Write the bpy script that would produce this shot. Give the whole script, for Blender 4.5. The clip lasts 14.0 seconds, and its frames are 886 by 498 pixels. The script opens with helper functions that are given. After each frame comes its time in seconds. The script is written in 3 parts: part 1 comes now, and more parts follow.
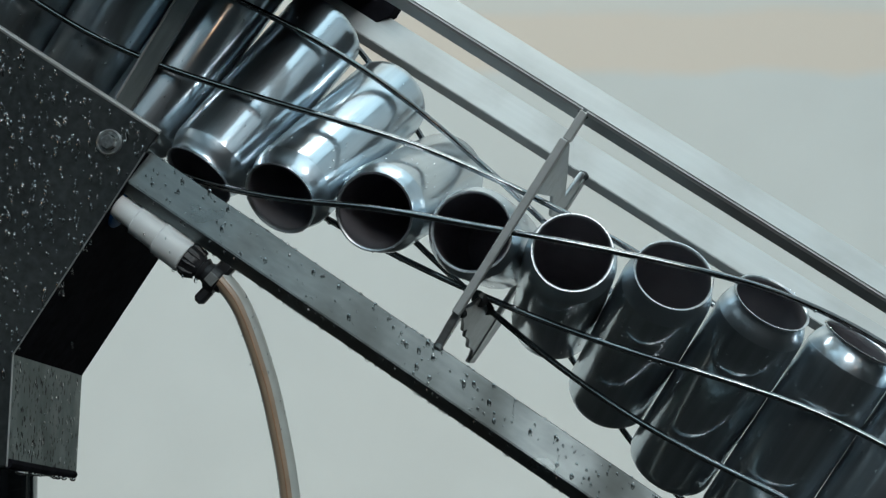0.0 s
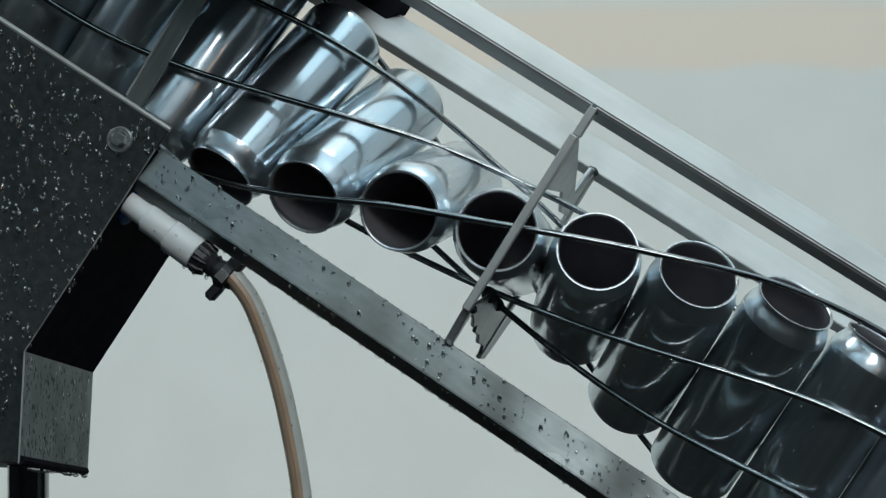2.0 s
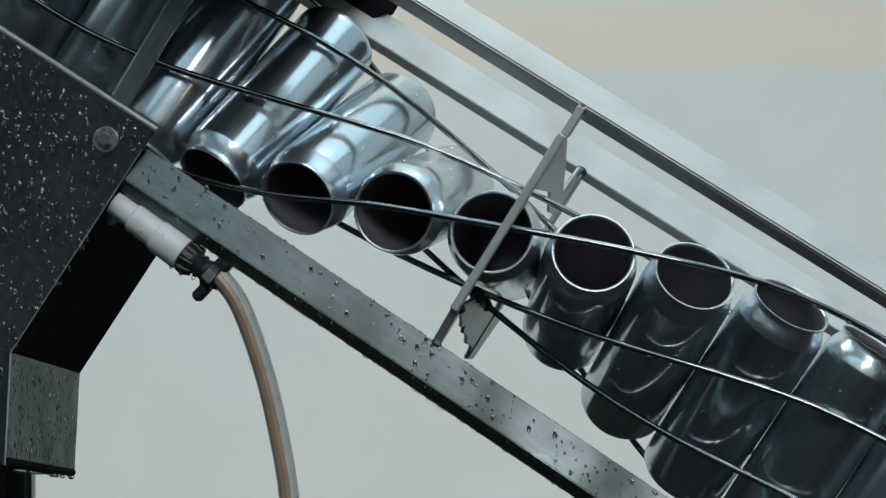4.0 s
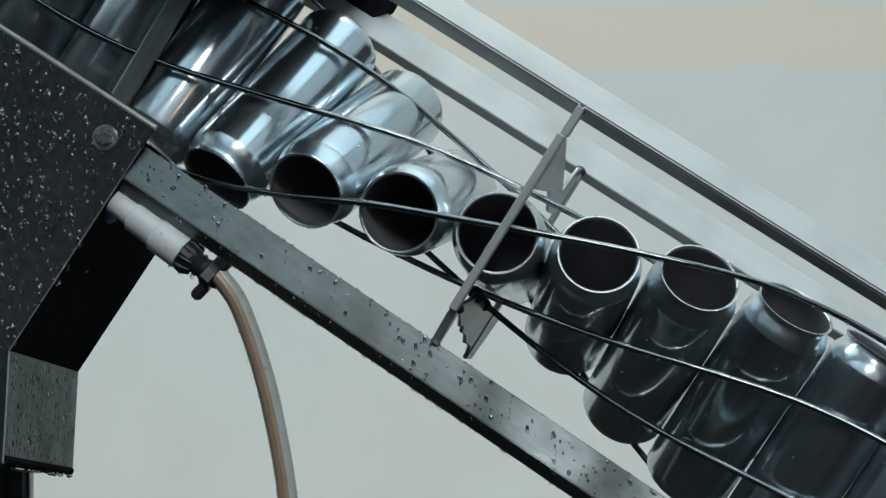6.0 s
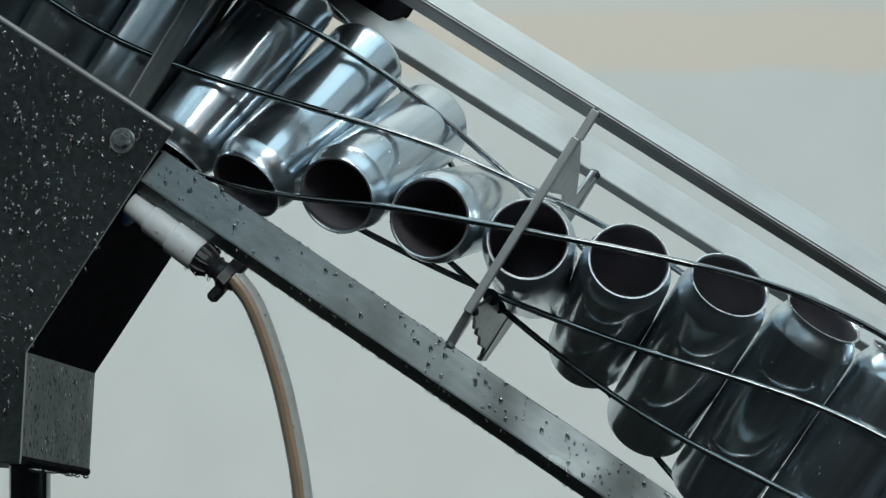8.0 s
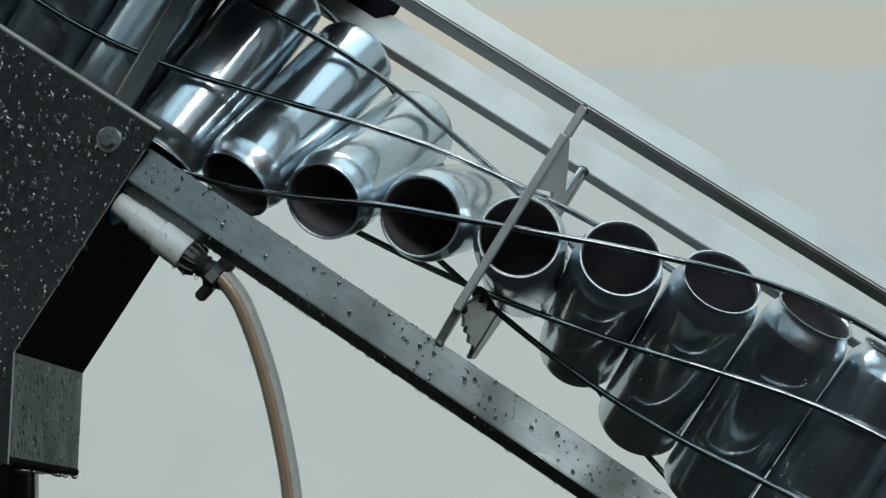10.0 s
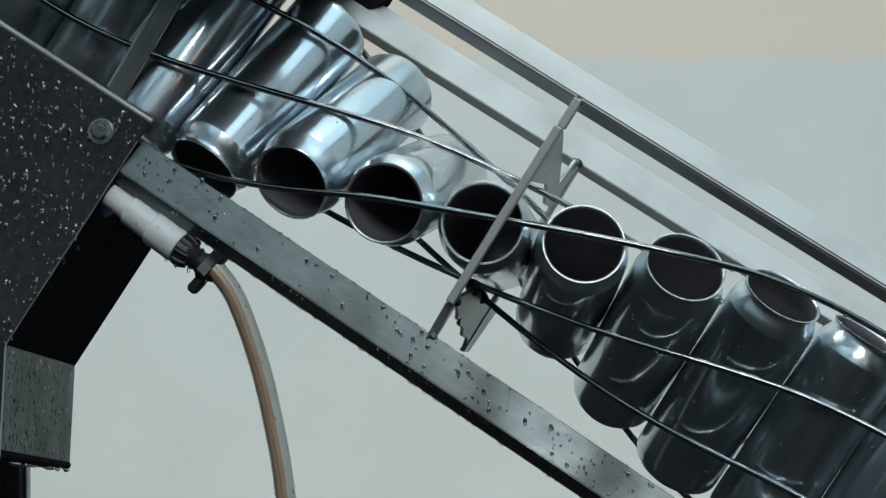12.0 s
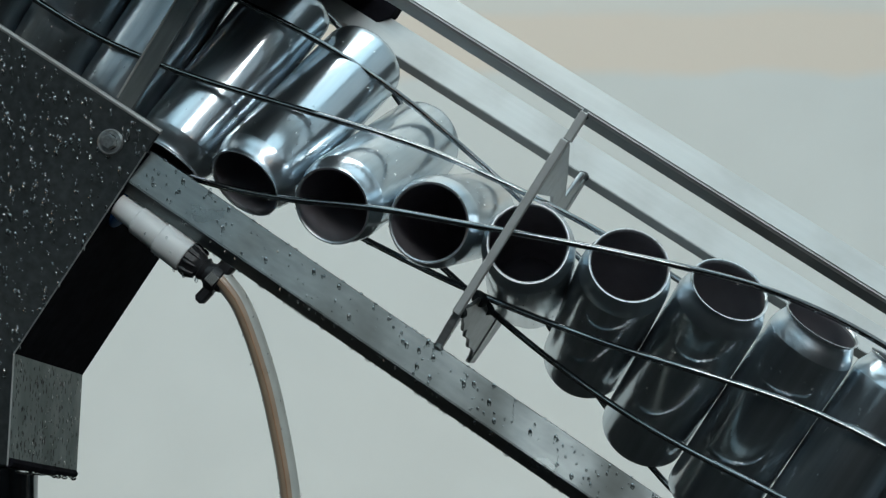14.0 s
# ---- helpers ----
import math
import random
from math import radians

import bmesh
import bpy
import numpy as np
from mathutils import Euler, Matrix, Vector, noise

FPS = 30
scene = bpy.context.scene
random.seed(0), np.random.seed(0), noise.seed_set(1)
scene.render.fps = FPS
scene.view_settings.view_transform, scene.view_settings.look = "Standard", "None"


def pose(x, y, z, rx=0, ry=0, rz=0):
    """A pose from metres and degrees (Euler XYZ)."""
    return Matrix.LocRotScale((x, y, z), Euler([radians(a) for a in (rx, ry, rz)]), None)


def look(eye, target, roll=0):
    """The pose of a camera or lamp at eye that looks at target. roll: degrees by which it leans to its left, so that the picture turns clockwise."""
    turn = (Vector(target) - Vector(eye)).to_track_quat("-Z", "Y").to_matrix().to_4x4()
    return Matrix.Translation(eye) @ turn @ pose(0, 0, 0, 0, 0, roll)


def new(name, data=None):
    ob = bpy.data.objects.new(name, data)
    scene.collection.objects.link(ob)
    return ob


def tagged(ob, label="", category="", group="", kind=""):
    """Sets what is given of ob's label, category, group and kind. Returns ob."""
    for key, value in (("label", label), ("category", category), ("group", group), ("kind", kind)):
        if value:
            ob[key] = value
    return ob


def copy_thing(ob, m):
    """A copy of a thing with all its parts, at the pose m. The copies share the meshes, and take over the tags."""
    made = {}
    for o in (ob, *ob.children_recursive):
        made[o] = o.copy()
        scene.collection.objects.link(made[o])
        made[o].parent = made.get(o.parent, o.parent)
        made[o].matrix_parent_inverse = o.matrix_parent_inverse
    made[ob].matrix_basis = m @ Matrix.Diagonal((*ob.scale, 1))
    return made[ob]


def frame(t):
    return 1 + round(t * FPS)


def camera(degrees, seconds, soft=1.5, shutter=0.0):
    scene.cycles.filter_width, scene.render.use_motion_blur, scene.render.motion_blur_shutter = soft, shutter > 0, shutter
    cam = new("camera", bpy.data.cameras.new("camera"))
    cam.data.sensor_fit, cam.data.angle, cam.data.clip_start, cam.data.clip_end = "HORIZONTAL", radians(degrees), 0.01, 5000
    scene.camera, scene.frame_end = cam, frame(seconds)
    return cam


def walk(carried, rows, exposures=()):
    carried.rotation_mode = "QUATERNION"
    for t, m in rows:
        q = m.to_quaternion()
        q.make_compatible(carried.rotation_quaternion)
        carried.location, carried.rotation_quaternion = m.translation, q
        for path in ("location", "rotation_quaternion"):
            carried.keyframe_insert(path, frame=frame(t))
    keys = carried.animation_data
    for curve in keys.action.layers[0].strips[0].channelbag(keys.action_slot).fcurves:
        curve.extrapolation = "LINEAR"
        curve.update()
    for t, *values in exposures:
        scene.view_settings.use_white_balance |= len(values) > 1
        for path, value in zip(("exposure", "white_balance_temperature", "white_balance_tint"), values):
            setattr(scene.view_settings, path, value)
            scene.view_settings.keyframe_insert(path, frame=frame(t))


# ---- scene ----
cam = camera(24.78, 14.0, soft=1.35)
EYE = 1.5
PATH = [
    # seconds, step ahead, yaw, pitch, roll
    (0.0, 0.0, 0.0, 0.0, 0.0), (0.5, -0.002, 0.0, 0.008, -0.1), (1.0, -0.003, 0.205, -0.07, -0.016),
    (1.5, -0.004, 0.377, -0.052, -0.014), (2.0, -0.002, 0.284, -0.11, 0.167), (2.5, 0.0, 0.108, -0.208, 0.343),
    (3.0, 0.001, 0.052, -0.226, 0.383), (3.5, 0.002, -0.001, -0.11, 0.311), (6.0, 0.003, -0.087, -0.122, 0.046),
    (6.5, 0.002, -0.045, -0.036, 0.003), (7.0, -0.001, -0.016, 0.003, 0.023), (7.5, -0.003, 0.083, -0.009, -0.012),
    (8.0, -0.004, 0.337, -0.046, -0.039), (10.5, 0.001, -0.025, -0.159, 0.285), (11.0, 0.001, 0.036, -0.205, 0.272),
    (11.5, 0.001, 0.124, -0.13, 0.124), (12.0, 0.006, -0.174, -0.329, 0.214), (12.5, 0.006, -0.097, -0.143, 0.083),
    (13.0, 0.003, -0.065, -0.073, -0.004), (13.5, 0.0, 0.0, 0.0, 0.0), (14.0, -0.002, 0.01, 0.002, -0.095),
]
walk(cam, [(t, pose(0, a, EYE, 90 + p, r, y)) for t, a, y, p, r in PATH], exposures=((0.0, 0.0), (14.0, 0.0)))

# ---- light ----
world = bpy.data.worlds.new("world")
scene.world = world
world.use_nodes = True
world.node_tree.nodes["Background"].inputs[0].default_value = (0.5, 0.6, 0.7, 1)
world.node_tree.nodes["Background"].inputs[1].default_value = 0.05


def area(name, eye, target, sx, sy, watts, colour):
    data = bpy.data.lights.new(name, "AREA")
    data.shape, data.size, data.size_y, data.energy, data.color = "RECTANGLE", sx, sy, watts, colour
    ob = new(name, data)
    ob.matrix_world = look(eye, target)
    return ob


# unseen fill lights: the first stands in for a bright ceiling over everything
area("overhead_fill", (0.5, -0.7, 5.4), (0.5, -0.699, 0), 6.8, 8.2, 132, (0.56, 0.84, 0.97))
area("overhead_fill", (0.6, 0.2, 4.6), (0.6, 0.3, 0), 4.8, 4.2, 27, (0.66, 0.91, 1.0))
# added front fill, brightens the fitting, plate and rims
area("overhead_fill", (1.5, -3.6, 4.4), (0.0, 1.4, 1.4), 3.0, 0.8, 96, (0.98, 0.98, 0.96))
# added lights out of view that brighten the back wall from above and below
area("wall_fill", (-1.1, 1.7, 5.2), (-1.1, 3.6, 0.8), 5.6, 0.5, 83, (1.0, 0.985, 0.91))
area("low_wall_fill", (-0.6, 2.5, 0.15), (-0.6, 3.6, 0.9), 5.0, 0.2, 13, (1.0, 0.98, 0.90))
area("wall_lamp", (-3.8, 1.9, 2.0), (0.3, 1.4, 1.4), 0.25, 0.5, 2.2, (1.0, 0.66, 0.40))
area("wall_lamp", (2.2, -3.6, 2.3), (0.3, 1.4, 1.4), 0.15, 0.3, 0.9, (1.0, 0.62, 0.35))


# ---- materials ----
def material(name, colour, rough=0.5, metal=0.0, grain=0.0, scale=200.0, stretch=(1, 1, 1), bump=0.0, stain=0.0, stain_scale=6.0,
             stain_colour=(0.1, 0.08, 0.06), rough_var=0.0, coat=0.0, gloss=0.5, clear=0.0):
    m = bpy.data.materials.new(name)
    m.use_nodes = True
    nt = m.node_tree
    bsdf = nt.nodes["Principled BSDF"]
    bsdf.inputs["Roughness"].default_value = rough
    bsdf.inputs["Metallic"].default_value = metal
    bsdf.inputs["Specular IOR Level"].default_value = gloss
    bsdf.inputs["Transmission Weight"].default_value = clear
    bsdf.inputs["IOR"].default_value = 1.33 if clear else 1.5
    bsdf.inputs["Coat Weight"].default_value = coat
    bsdf.inputs["Coat Roughness"].default_value = 0.05
    co = nt.nodes.new("ShaderNodeTexCoord")
    mp = nt.nodes.new("ShaderNodeMapping")
    mp.inputs["Scale"].default_value = stretch
    nt.links.new(co.outputs["Object"], mp.inputs[0])
    fine = nt.nodes.new("ShaderNodeTexNoise")
    fine.inputs["Scale"].default_value, fine.inputs["Detail"].default_value = scale, 6
    nt.links.new(mp.outputs[0], fine.inputs[0])
    wide = nt.nodes.new("ShaderNodeTexNoise")
    wide.inputs["Scale"].default_value, wide.inputs["Detail"].default_value = stain_scale, 5
    nt.links.new(co.outputs["Object"], wide.inputs[0])
    ramp = nt.nodes.new("ShaderNodeMapRange")
    ramp.inputs[1].default_value, ramp.inputs[2].default_value = 0.3, 0.7
    ramp.inputs[3].default_value, ramp.inputs[4].default_value = 1 - grain, 1 + grain
    nt.links.new(fine.outputs[0], ramp.inputs[0])
    mul = nt.nodes.new("ShaderNodeVectorMath")
    mul.operation = "SCALE"
    mul.inputs[0].default_value = colour
    nt.links.new(ramp.outputs[0], mul.inputs["Scale"])
    sr = nt.nodes.new("ShaderNodeMapRange")
    sr.inputs[1].default_value, sr.inputs[2].default_value, sr.inputs[3].default_value, sr.inputs[4].default_value = 0.45, 0.75, 0.0, stain
    nt.links.new(wide.outputs[0], sr.inputs[0])
    mix = nt.nodes.new("ShaderNodeMix")
    mix.data_type = "RGBA"
    nt.links.new(sr.outputs[0], mix.inputs[0])
    nt.links.new(mul.outputs[0], mix.inputs[6])
    mix.inputs[7].default_value = (*stain_colour, 1)
    nt.links.new(mix.outputs[2], bsdf.inputs["Base Color"])
    if rough_var:
        rr = nt.nodes.new("ShaderNodeMapRange")
        rr.inputs[1].default_value, rr.inputs[2].default_value = 0.3, 0.7
        rr.inputs[3].default_value, rr.inputs[4].default_value = rough - rough_var, rough + rough_var
        nt.links.new(wide.outputs[0], rr.inputs[0])
        nt.links.new(rr.outputs[0], bsdf.inputs["Roughness"])
    if bump:
        b = nt.nodes.new("ShaderNodeBump")
        b.inputs["Strength"].default_value, b.inputs["Distance"].default_value = 1.0, bump
        nt.links.new(fine.outputs[0], b.inputs["Height"])
        nt.links.new(b.outputs[0], bsdf.inputs["Normal"])
    return m


ALU = material("bare_aluminium", (0.63, 0.695, 0.74), 0.14, 1.0, 0.11, 160, (1, 1, 0.012), 0.000008, 0.35, 30, (0.55, 0.63, 0.69), rough_var=0.05)


def hazy(m, share, rough):
    """Adds a broad, wet haze to the sharp gloss of a metal."""
    nt = m.node_tree
    sharp, out = nt.nodes["Principled BSDF"], nt.nodes["Material Output"]
    broad, mix = nt.nodes.new("ShaderNodeBsdfPrincipled"), nt.nodes.new("ShaderNodeMixShader")
    broad.inputs["Metallic"].default_value, broad.inputs["Roughness"].default_value = 1.0, rough
    nt.links.new(sharp.inputs["Base Color"].links[0].from_socket, broad.inputs["Base Color"])
    mix.inputs[0].default_value = share
    nt.links.new(sharp.outputs[0], mix.inputs[1])
    nt.links.new(broad.outputs[0], mix.inputs[2])
    nt.links.new(mix.outputs[0], out.inputs[0])


hazy(ALU, 0.29, 0.40)
ALU_NECK = material("satin_aluminium_neck", (0.62, 0.685, 0.735), 0.19, 1.0, 0.05, 80, stain=0.3, stain_scale=40, stain_colour=(0.54, 0.62, 0.68), rough_var=0.05)
ALU_IN = material("coated_can_inside", (0.34, 0.33, 0.36), 0.42, 0.35, 0.08, 60)
hazy(ALU_NECK, 0.34, 0.42)
RIM = material("can_rim_metal", (0.62, 0.64, 0.66), 0.42, 1.0, 0.15, 300, bump=0.0001)
STEEL = material("stainless_steel", (0.50, 0.51, 0.51), 0.42, 0.8, 0.10, 300, (0.04, 1, 1), 0.00003, 0.25, 9, (0.30, 0.30, 0.29), 0.08)
STEEL_LIGHT = material("light_brushed_steel", (0.50, 0.505, 0.495), 0.55, 0.4, 0.035, 260, (0.08, 1, 1), 0.00001, 0.7, 22, (0.40, 0.40, 0.385), 0.08)
BOLT = material("dull_steel", (0.55, 0.57, 0.57), 0.3, 0.9, 0.3, 400, bump=0.0002)
ROD = material("polished_steel_rod", (0.32, 0.33, 0.335), 0.13, 1.0, 0.15, 200, stain=0.5, stain_scale=50, stain_colour=(0.16, 0.165, 0.17), rough_var=0.05)
PLATE = material("wet_dark_steel_plate", (0.064, 0.072, 0.073), 0.45, 0.6, 0.25, 160, (1, 1, 1), 0.00008, 0.3, 14, (0.075, 0.078, 0.075), 0.1)
LEG = material("wet_grey_steel", (0.074, 0.104, 0.096), 0.5, 0.25, 0.2, 150, (1, 0.3, 1), 0.0001, 0.5, 40, (0.066, 0.092, 0.085), 0.1)
# dark colour stands in for the dark that drops refract
DARK_DROP = material("dark_drop", (0.012, 0.014, 0.014), 0.6, 0.0, 0.2, 200, gloss=0.2)
# black of the covers; on the end wall it also holds its shade
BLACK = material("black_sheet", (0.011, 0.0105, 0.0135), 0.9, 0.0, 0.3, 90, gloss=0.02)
RAIL = material("wet_grey_rail_steel", (0.118, 0.138, 0.142), 0.38, 0.88, 0.12, 240, (0.3, 1, 1), 0.00003, 0.95, 16, (0.085, 0.09, 0.085), 0.14)
GUSSET = material("polished_plate_steel", (0.38, 0.405, 0.42), 0.42, 1.0, 0.08, 200, stain=0.5, stain_scale=60, stain_colour=(0.2, 0.2, 0.2))
PLASTIC = material("white_plastic", (0.86, 0.87, 0.86), 0.4, 0.0, 0.04, 60, stain=0.12, stain_scale=60, stain_colour=(0.55, 0.55, 0.54))
BLUE = material("blue_rubber", (0.008, 0.075, 0.21), 0.6, gloss=0.15)
BAR = material("wet_bar_steel", (0.27, 0.29, 0.285), 0.42, 0.8, 0.15, 200, (1, 0.1, 1), 0.00003, 0.7, 25, (0.17, 0.18, 0.175), 0.1)
RUBBER = material("black_rubber", (0.018, 0.018, 0.02), 0.45, 0.0, 0.3, 200, bump=0.0003)
def striped(m, low, high, soft, colour):
    """A soft-edged painted band between two heights."""
    nt = m.node_tree
    bsdf = nt.nodes["Principled BSDF"]
    base = bsdf.inputs["Base Color"].links[0].from_socket
    co = nt.nodes.new("ShaderNodeTexCoord")
    sep = nt.nodes.new("ShaderNodeSeparateXYZ")
    nt.links.new(co.outputs["Object"], sep.inputs[0])
    rag = nt.nodes.new("ShaderNodeTexNoise")
    rag.inputs["Scale"].default_value, rag.inputs["Detail"].default_value = 4.0, 3
    nt.links.new(co.outputs["Object"], rag.inputs[0])
    shift = nt.nodes.new("ShaderNodeMath")
    shift.operation = "MULTIPLY_ADD"
    shift.inputs[1].default_value = 0.06
    nt.links.new(rag.outputs[0], shift.inputs[0])
    nt.links.new(sep.outputs[2], shift.inputs[2])
    fac = None
    for edge, way in ((low, 1), (high, -1)):
        r = nt.nodes.new("ShaderNodeMapRange")
        r.interpolation_type = "SMOOTHSTEP"
        r.inputs[1].default_value, r.inputs[2].default_value = edge - soft, edge + soft
        r.inputs[3].default_value, r.inputs[4].default_value = (0, 1) if way > 0 else (1, 0.35)
        nt.links.new(shift.outputs[0], r.inputs[0])
        if fac is None:
            fac = r
        else:
            mul = nt.nodes.new("ShaderNodeMath")
            mul.operation = "MULTIPLY"
            nt.links.new(fac.outputs[0], mul.inputs[0])
            nt.links.new(r.outputs[0], mul.inputs[1])
            fac = mul
    mix = nt.nodes.new("ShaderNodeMix")
    mix.data_type = "RGBA"
    nt.links.new(fac.outputs[0], mix.inputs[0])
    nt.links.new(base, mix.inputs[6])
    mix.inputs[7].default_value = (*colour, 1)
    nt.links.new(mix.outputs[2], bsdf.inputs["Base Color"])
    return m


WALL = material("painted_wall", (0.70, 0.74, 0.73), 0.75, 0.0, 0.03, 5, bump=0.0005, stain=0.35, stain_scale=1.2, stain_colour=(0.66, 0.66, 0.62))
striped(WALL, 1.845, 1.955, 0.016, (0.77, 0.69, 0.60))
# dark and pale tones of the unseen room, set for the cans' reflections
ROOM = material("unseen_dark_room", (0.014, 0.016, 0.018), 0.9, 0.0, 0.2, 3, gloss=0.08)
UPPER = material("unseen_pale_room", (0.62, 0.67, 0.70), 0.8, 0.0, 0.06, 3)
CONCRETE = material("wet_concrete", (0.010, 0.011, 0.011), 0.8, 0.0, 0.25, 6, gloss=0.1)
HOSE = material("cloudy_hose", (0.52, 0.53, 0.49), 0.3, 0.0, 0.08, 60, stain=0.3, stain_scale=40, stain_colour=(0.30, 0.28, 0.23), coat=0.6)


def water_drop():
    """Clear water: seen through, with the gloss of its skin."""
    m = bpy.data.materials.new("water_drop")
    m.use_nodes = True
    nt = m.node_tree
    nt.nodes.remove(nt.nodes["Principled BSDF"])
    clear, gloss, mix, fres = (nt.nodes.new("ShaderNode" + k) for k in ("BsdfTransparent", "BsdfGlossy", "MixShader", "Fresnel"))
    clear.inputs[0].default_value = (0.97, 0.98, 0.98, 1)
    gloss.inputs["Roughness"].default_value = 0.04
    fres.inputs[0].default_value = 1.85
    nt.links.new(fres.outputs[0], mix.inputs[0])
    nt.links.new(clear.outputs[0], mix.inputs[1])
    nt.links.new(gloss.outputs[0], mix.inputs[2])
    nt.links.new(mix.outputs[0], nt.nodes["Material Output"].inputs[0])
    return m


WATER = water_drop()
HOSE_CORE = material("brown_hose_side", (0.40, 0.285, 0.20), 0.3, 0.0, 0.12, 60, coat=0.6)
HOSE_LINE = material("orange_hose_line", (0.42, 0.24, 0.14), 0.3, 0.0, 0.15, 80, coat=0.6)


# ---- mesh helpers ----
def obj(name, bm, mat, parent=None, label="", smooth=True):
    bmesh.ops.recalc_face_normals(bm, faces=bm.faces)
    me = bpy.data.meshes.new(name)
    bm.to_mesh(me)
    bm.free()
    me.materials.append(mat)
    if smooth:
        me.shade_smooth()
        me.set_sharp_from_angle(angle=radians(35))
    ob = new(name, me)
    ob.parent = parent
    if label:
        tagged(ob, label)
    return ob


part = obj


def empty(name, m, label, category, group=""):
    ob = new(name)
    ob.matrix_world = m
    return tagged(ob, label, category, group)


def prism(outline, thick, axis="h", at=0.0, bevel=0.0008):
    """A plate: an outline in two axes, thickened along the third."""
    bm = bmesh.new()

    def v(a, b, c):
        return {"h": (a, b, c), "s": (c, a, b), "w": (a, c, b)}[axis]
    lo = [bm.verts.new(v(a, b, at)) for a, b in outline]
    hi = [bm.verts.new(v(a, b, at + thick)) for a, b in outline]
    bm.faces.new(lo)
    bm.faces.new(hi)
    n = len(lo)
    for i in range(n):
        bm.faces.new((lo[i], lo[(i + 1) % n], hi[(i + 1) % n], hi[i]))
    if bevel:
        bmesh.ops.recalc_face_normals(bm, faces=bm.faces)
        bmesh.ops.bevel(bm, geom=bm.edges[:], offset=bevel, segments=1, affect="EDGES", clamp_overlap=True)
    return bm


def box(a, b, bevel=0.0008):
    return prism([(a[0], a[1]), (b[0], a[1]), (b[0], b[1]), (a[0], b[1])], b[2] - a[2], "h", a[2], bevel)


def tube(points, r, n=12, cap=True):
    """A round bar along a line of points; r is one radius or one for each point."""
    bm = bmesh.new()
    pts = [Vector(p) for p in points]
    rs = r if isinstance(r, (list, tuple)) else [r] * len(pts)
    up = Vector((0.13, 0.71, 0.69))
    rings = []
    for i, p in enumerate(pts):
        t = (pts[min(i + 1, len(pts) - 1)] - pts[max(i - 1, 0)]).normalized()
        up = (up - t * up.dot(t)).normalized()
        side = t.cross(up)
        rings.append([bm.verts.new(p + rs[i] * (math.cos(k * 2 * math.pi / n) * up + math.sin(k * 2 * math.pi / n) * side)) for k in range(n)])
    for a, b in zip(rings, rings[1:]):
        for k in range(n):
            bm.faces.new((a[k], a[(k + 1) % n], b[(k + 1) % n], b[k]))
    if cap:
        bm.faces.new(rings[0])
        bm.faces.new(rings[-1])
    return bm


def lathe(profile, n=64):
    """Turns (radius, height) pairs round z."""
    bm = bmesh.new()
    rings = []
    for r, z in profile:
        if r < 1e-6:
            rings.append([bm.verts.new((0, 0, z))])
        else:
            rings.append([bm.verts.new((r * math.cos(k * 2 * math.pi / n), r * math.sin(k * 2 * math.pi / n), z)) for k in range(n)])
    for a, b in zip(rings, rings[1:]):
        for k in range(n):
            j = (k + 1) % n
            if len(a) == 1:
                bm.faces.new((a[0], b[j], b[k]))
            elif len(b) == 1:
                bm.faces.new((a[k], a[j], b[0]))
            else:
                bm.faces.new((a[k], a[j], b[j], b[k]))
    return bm


# ---- the room ----
def room():
    def slab(name, a, b, mat, label):
        bm = bmesh.new()
        bmesh.ops.create_cube(bm, size=1)
        for v in bm.verts:
            v.co = [a[i] + (v.co[i] + 0.5) * (b[i] - a[i]) for i in range(3)]
        return tagged(obj(name, bm, mat, smooth=False), label, name.split("_")[0], kind="structure")
    slab("floor", (-4, -5, -0.1), (4, 3.7, 0), CONCRETE, "wet dark concrete floor of the hall")
    # pale ceiling out of view, added as fill
    slab("ceiling", (-4, -5, 5.5), (4, 3.7, 5.6), UPPER, "grey unseen ceiling that brightens reflections in the cans")
    slab("wall_north", (-4, 3.6, 0.62), (4, 3.7, 5.5), WALL, "pale grey painted wall behind the conveyor")
    # strip added out of view, so the cans reflect dark from below
    slab("wall_north", (-4, 3.6, 0), (4, 3.7, 0.62), ROOM, "dark unseen strip below the wall, added to darken reflections in the cans")
    for name, a, b in (("wall_south", (-4, -5.1), (4, -5)), ("wall_east", (4, -5), (4.1, 3.7)), ("wall_west", (-4.1, -5), (-4, 3.7))):
        # made-up split: dark below and pale above shape what the cans reflect
        split = 3.8 if name == "wall_west" else 2.4
        slab(name, (*a, 0), (*b, split), ROOM, "dark unseen lower wall that keeps reflections in the cans dark")
        slab(name, (*a, split), (*b, 5.5), UPPER, "grey unseen upper wall that brightens reflections in the cans")


room()

# ---- the twist track: s down the track, w across it, h towards the viewer ----
D = Vector((0.82963, -0.15633, -0.53598)).normalized()
E1 = D.cross(Vector((0, 0, 1))).normalized()
E2 = E1.cross(D)
ORIGIN = Vector((0.0871, 1.4689, EYE - 0.0289))
TRACK = Matrix((D, E2, E1)).transposed().to_4x4()
TRACK.translation = ORIGIN
PITCH = 0.0663
TURN = (-90, -88.5, -76.3, -57.2, -35.8, -13.3, 4.3, 22.0, 40.8, 62.2, 80.8, 90, 90, 90)


def twist(u):
    """The lean of the cans, in radians, u pitches down the track."""
    u = min(max(u + 7, 0.0), 12.999)
    i = int(u)
    f = u - i
    p0, p1, p2, p3 = (TURN[min(max(k, 0), 13)] for k in (i - 1, i, i + 1, i + 2))
    return radians(p1 + 0.5 * f * (p2 - p0 + f * (2 * p0 - 5 * p1 + 4 * p2 - p3 + f * (3 * (p1 - p2) + p3 - p0))))


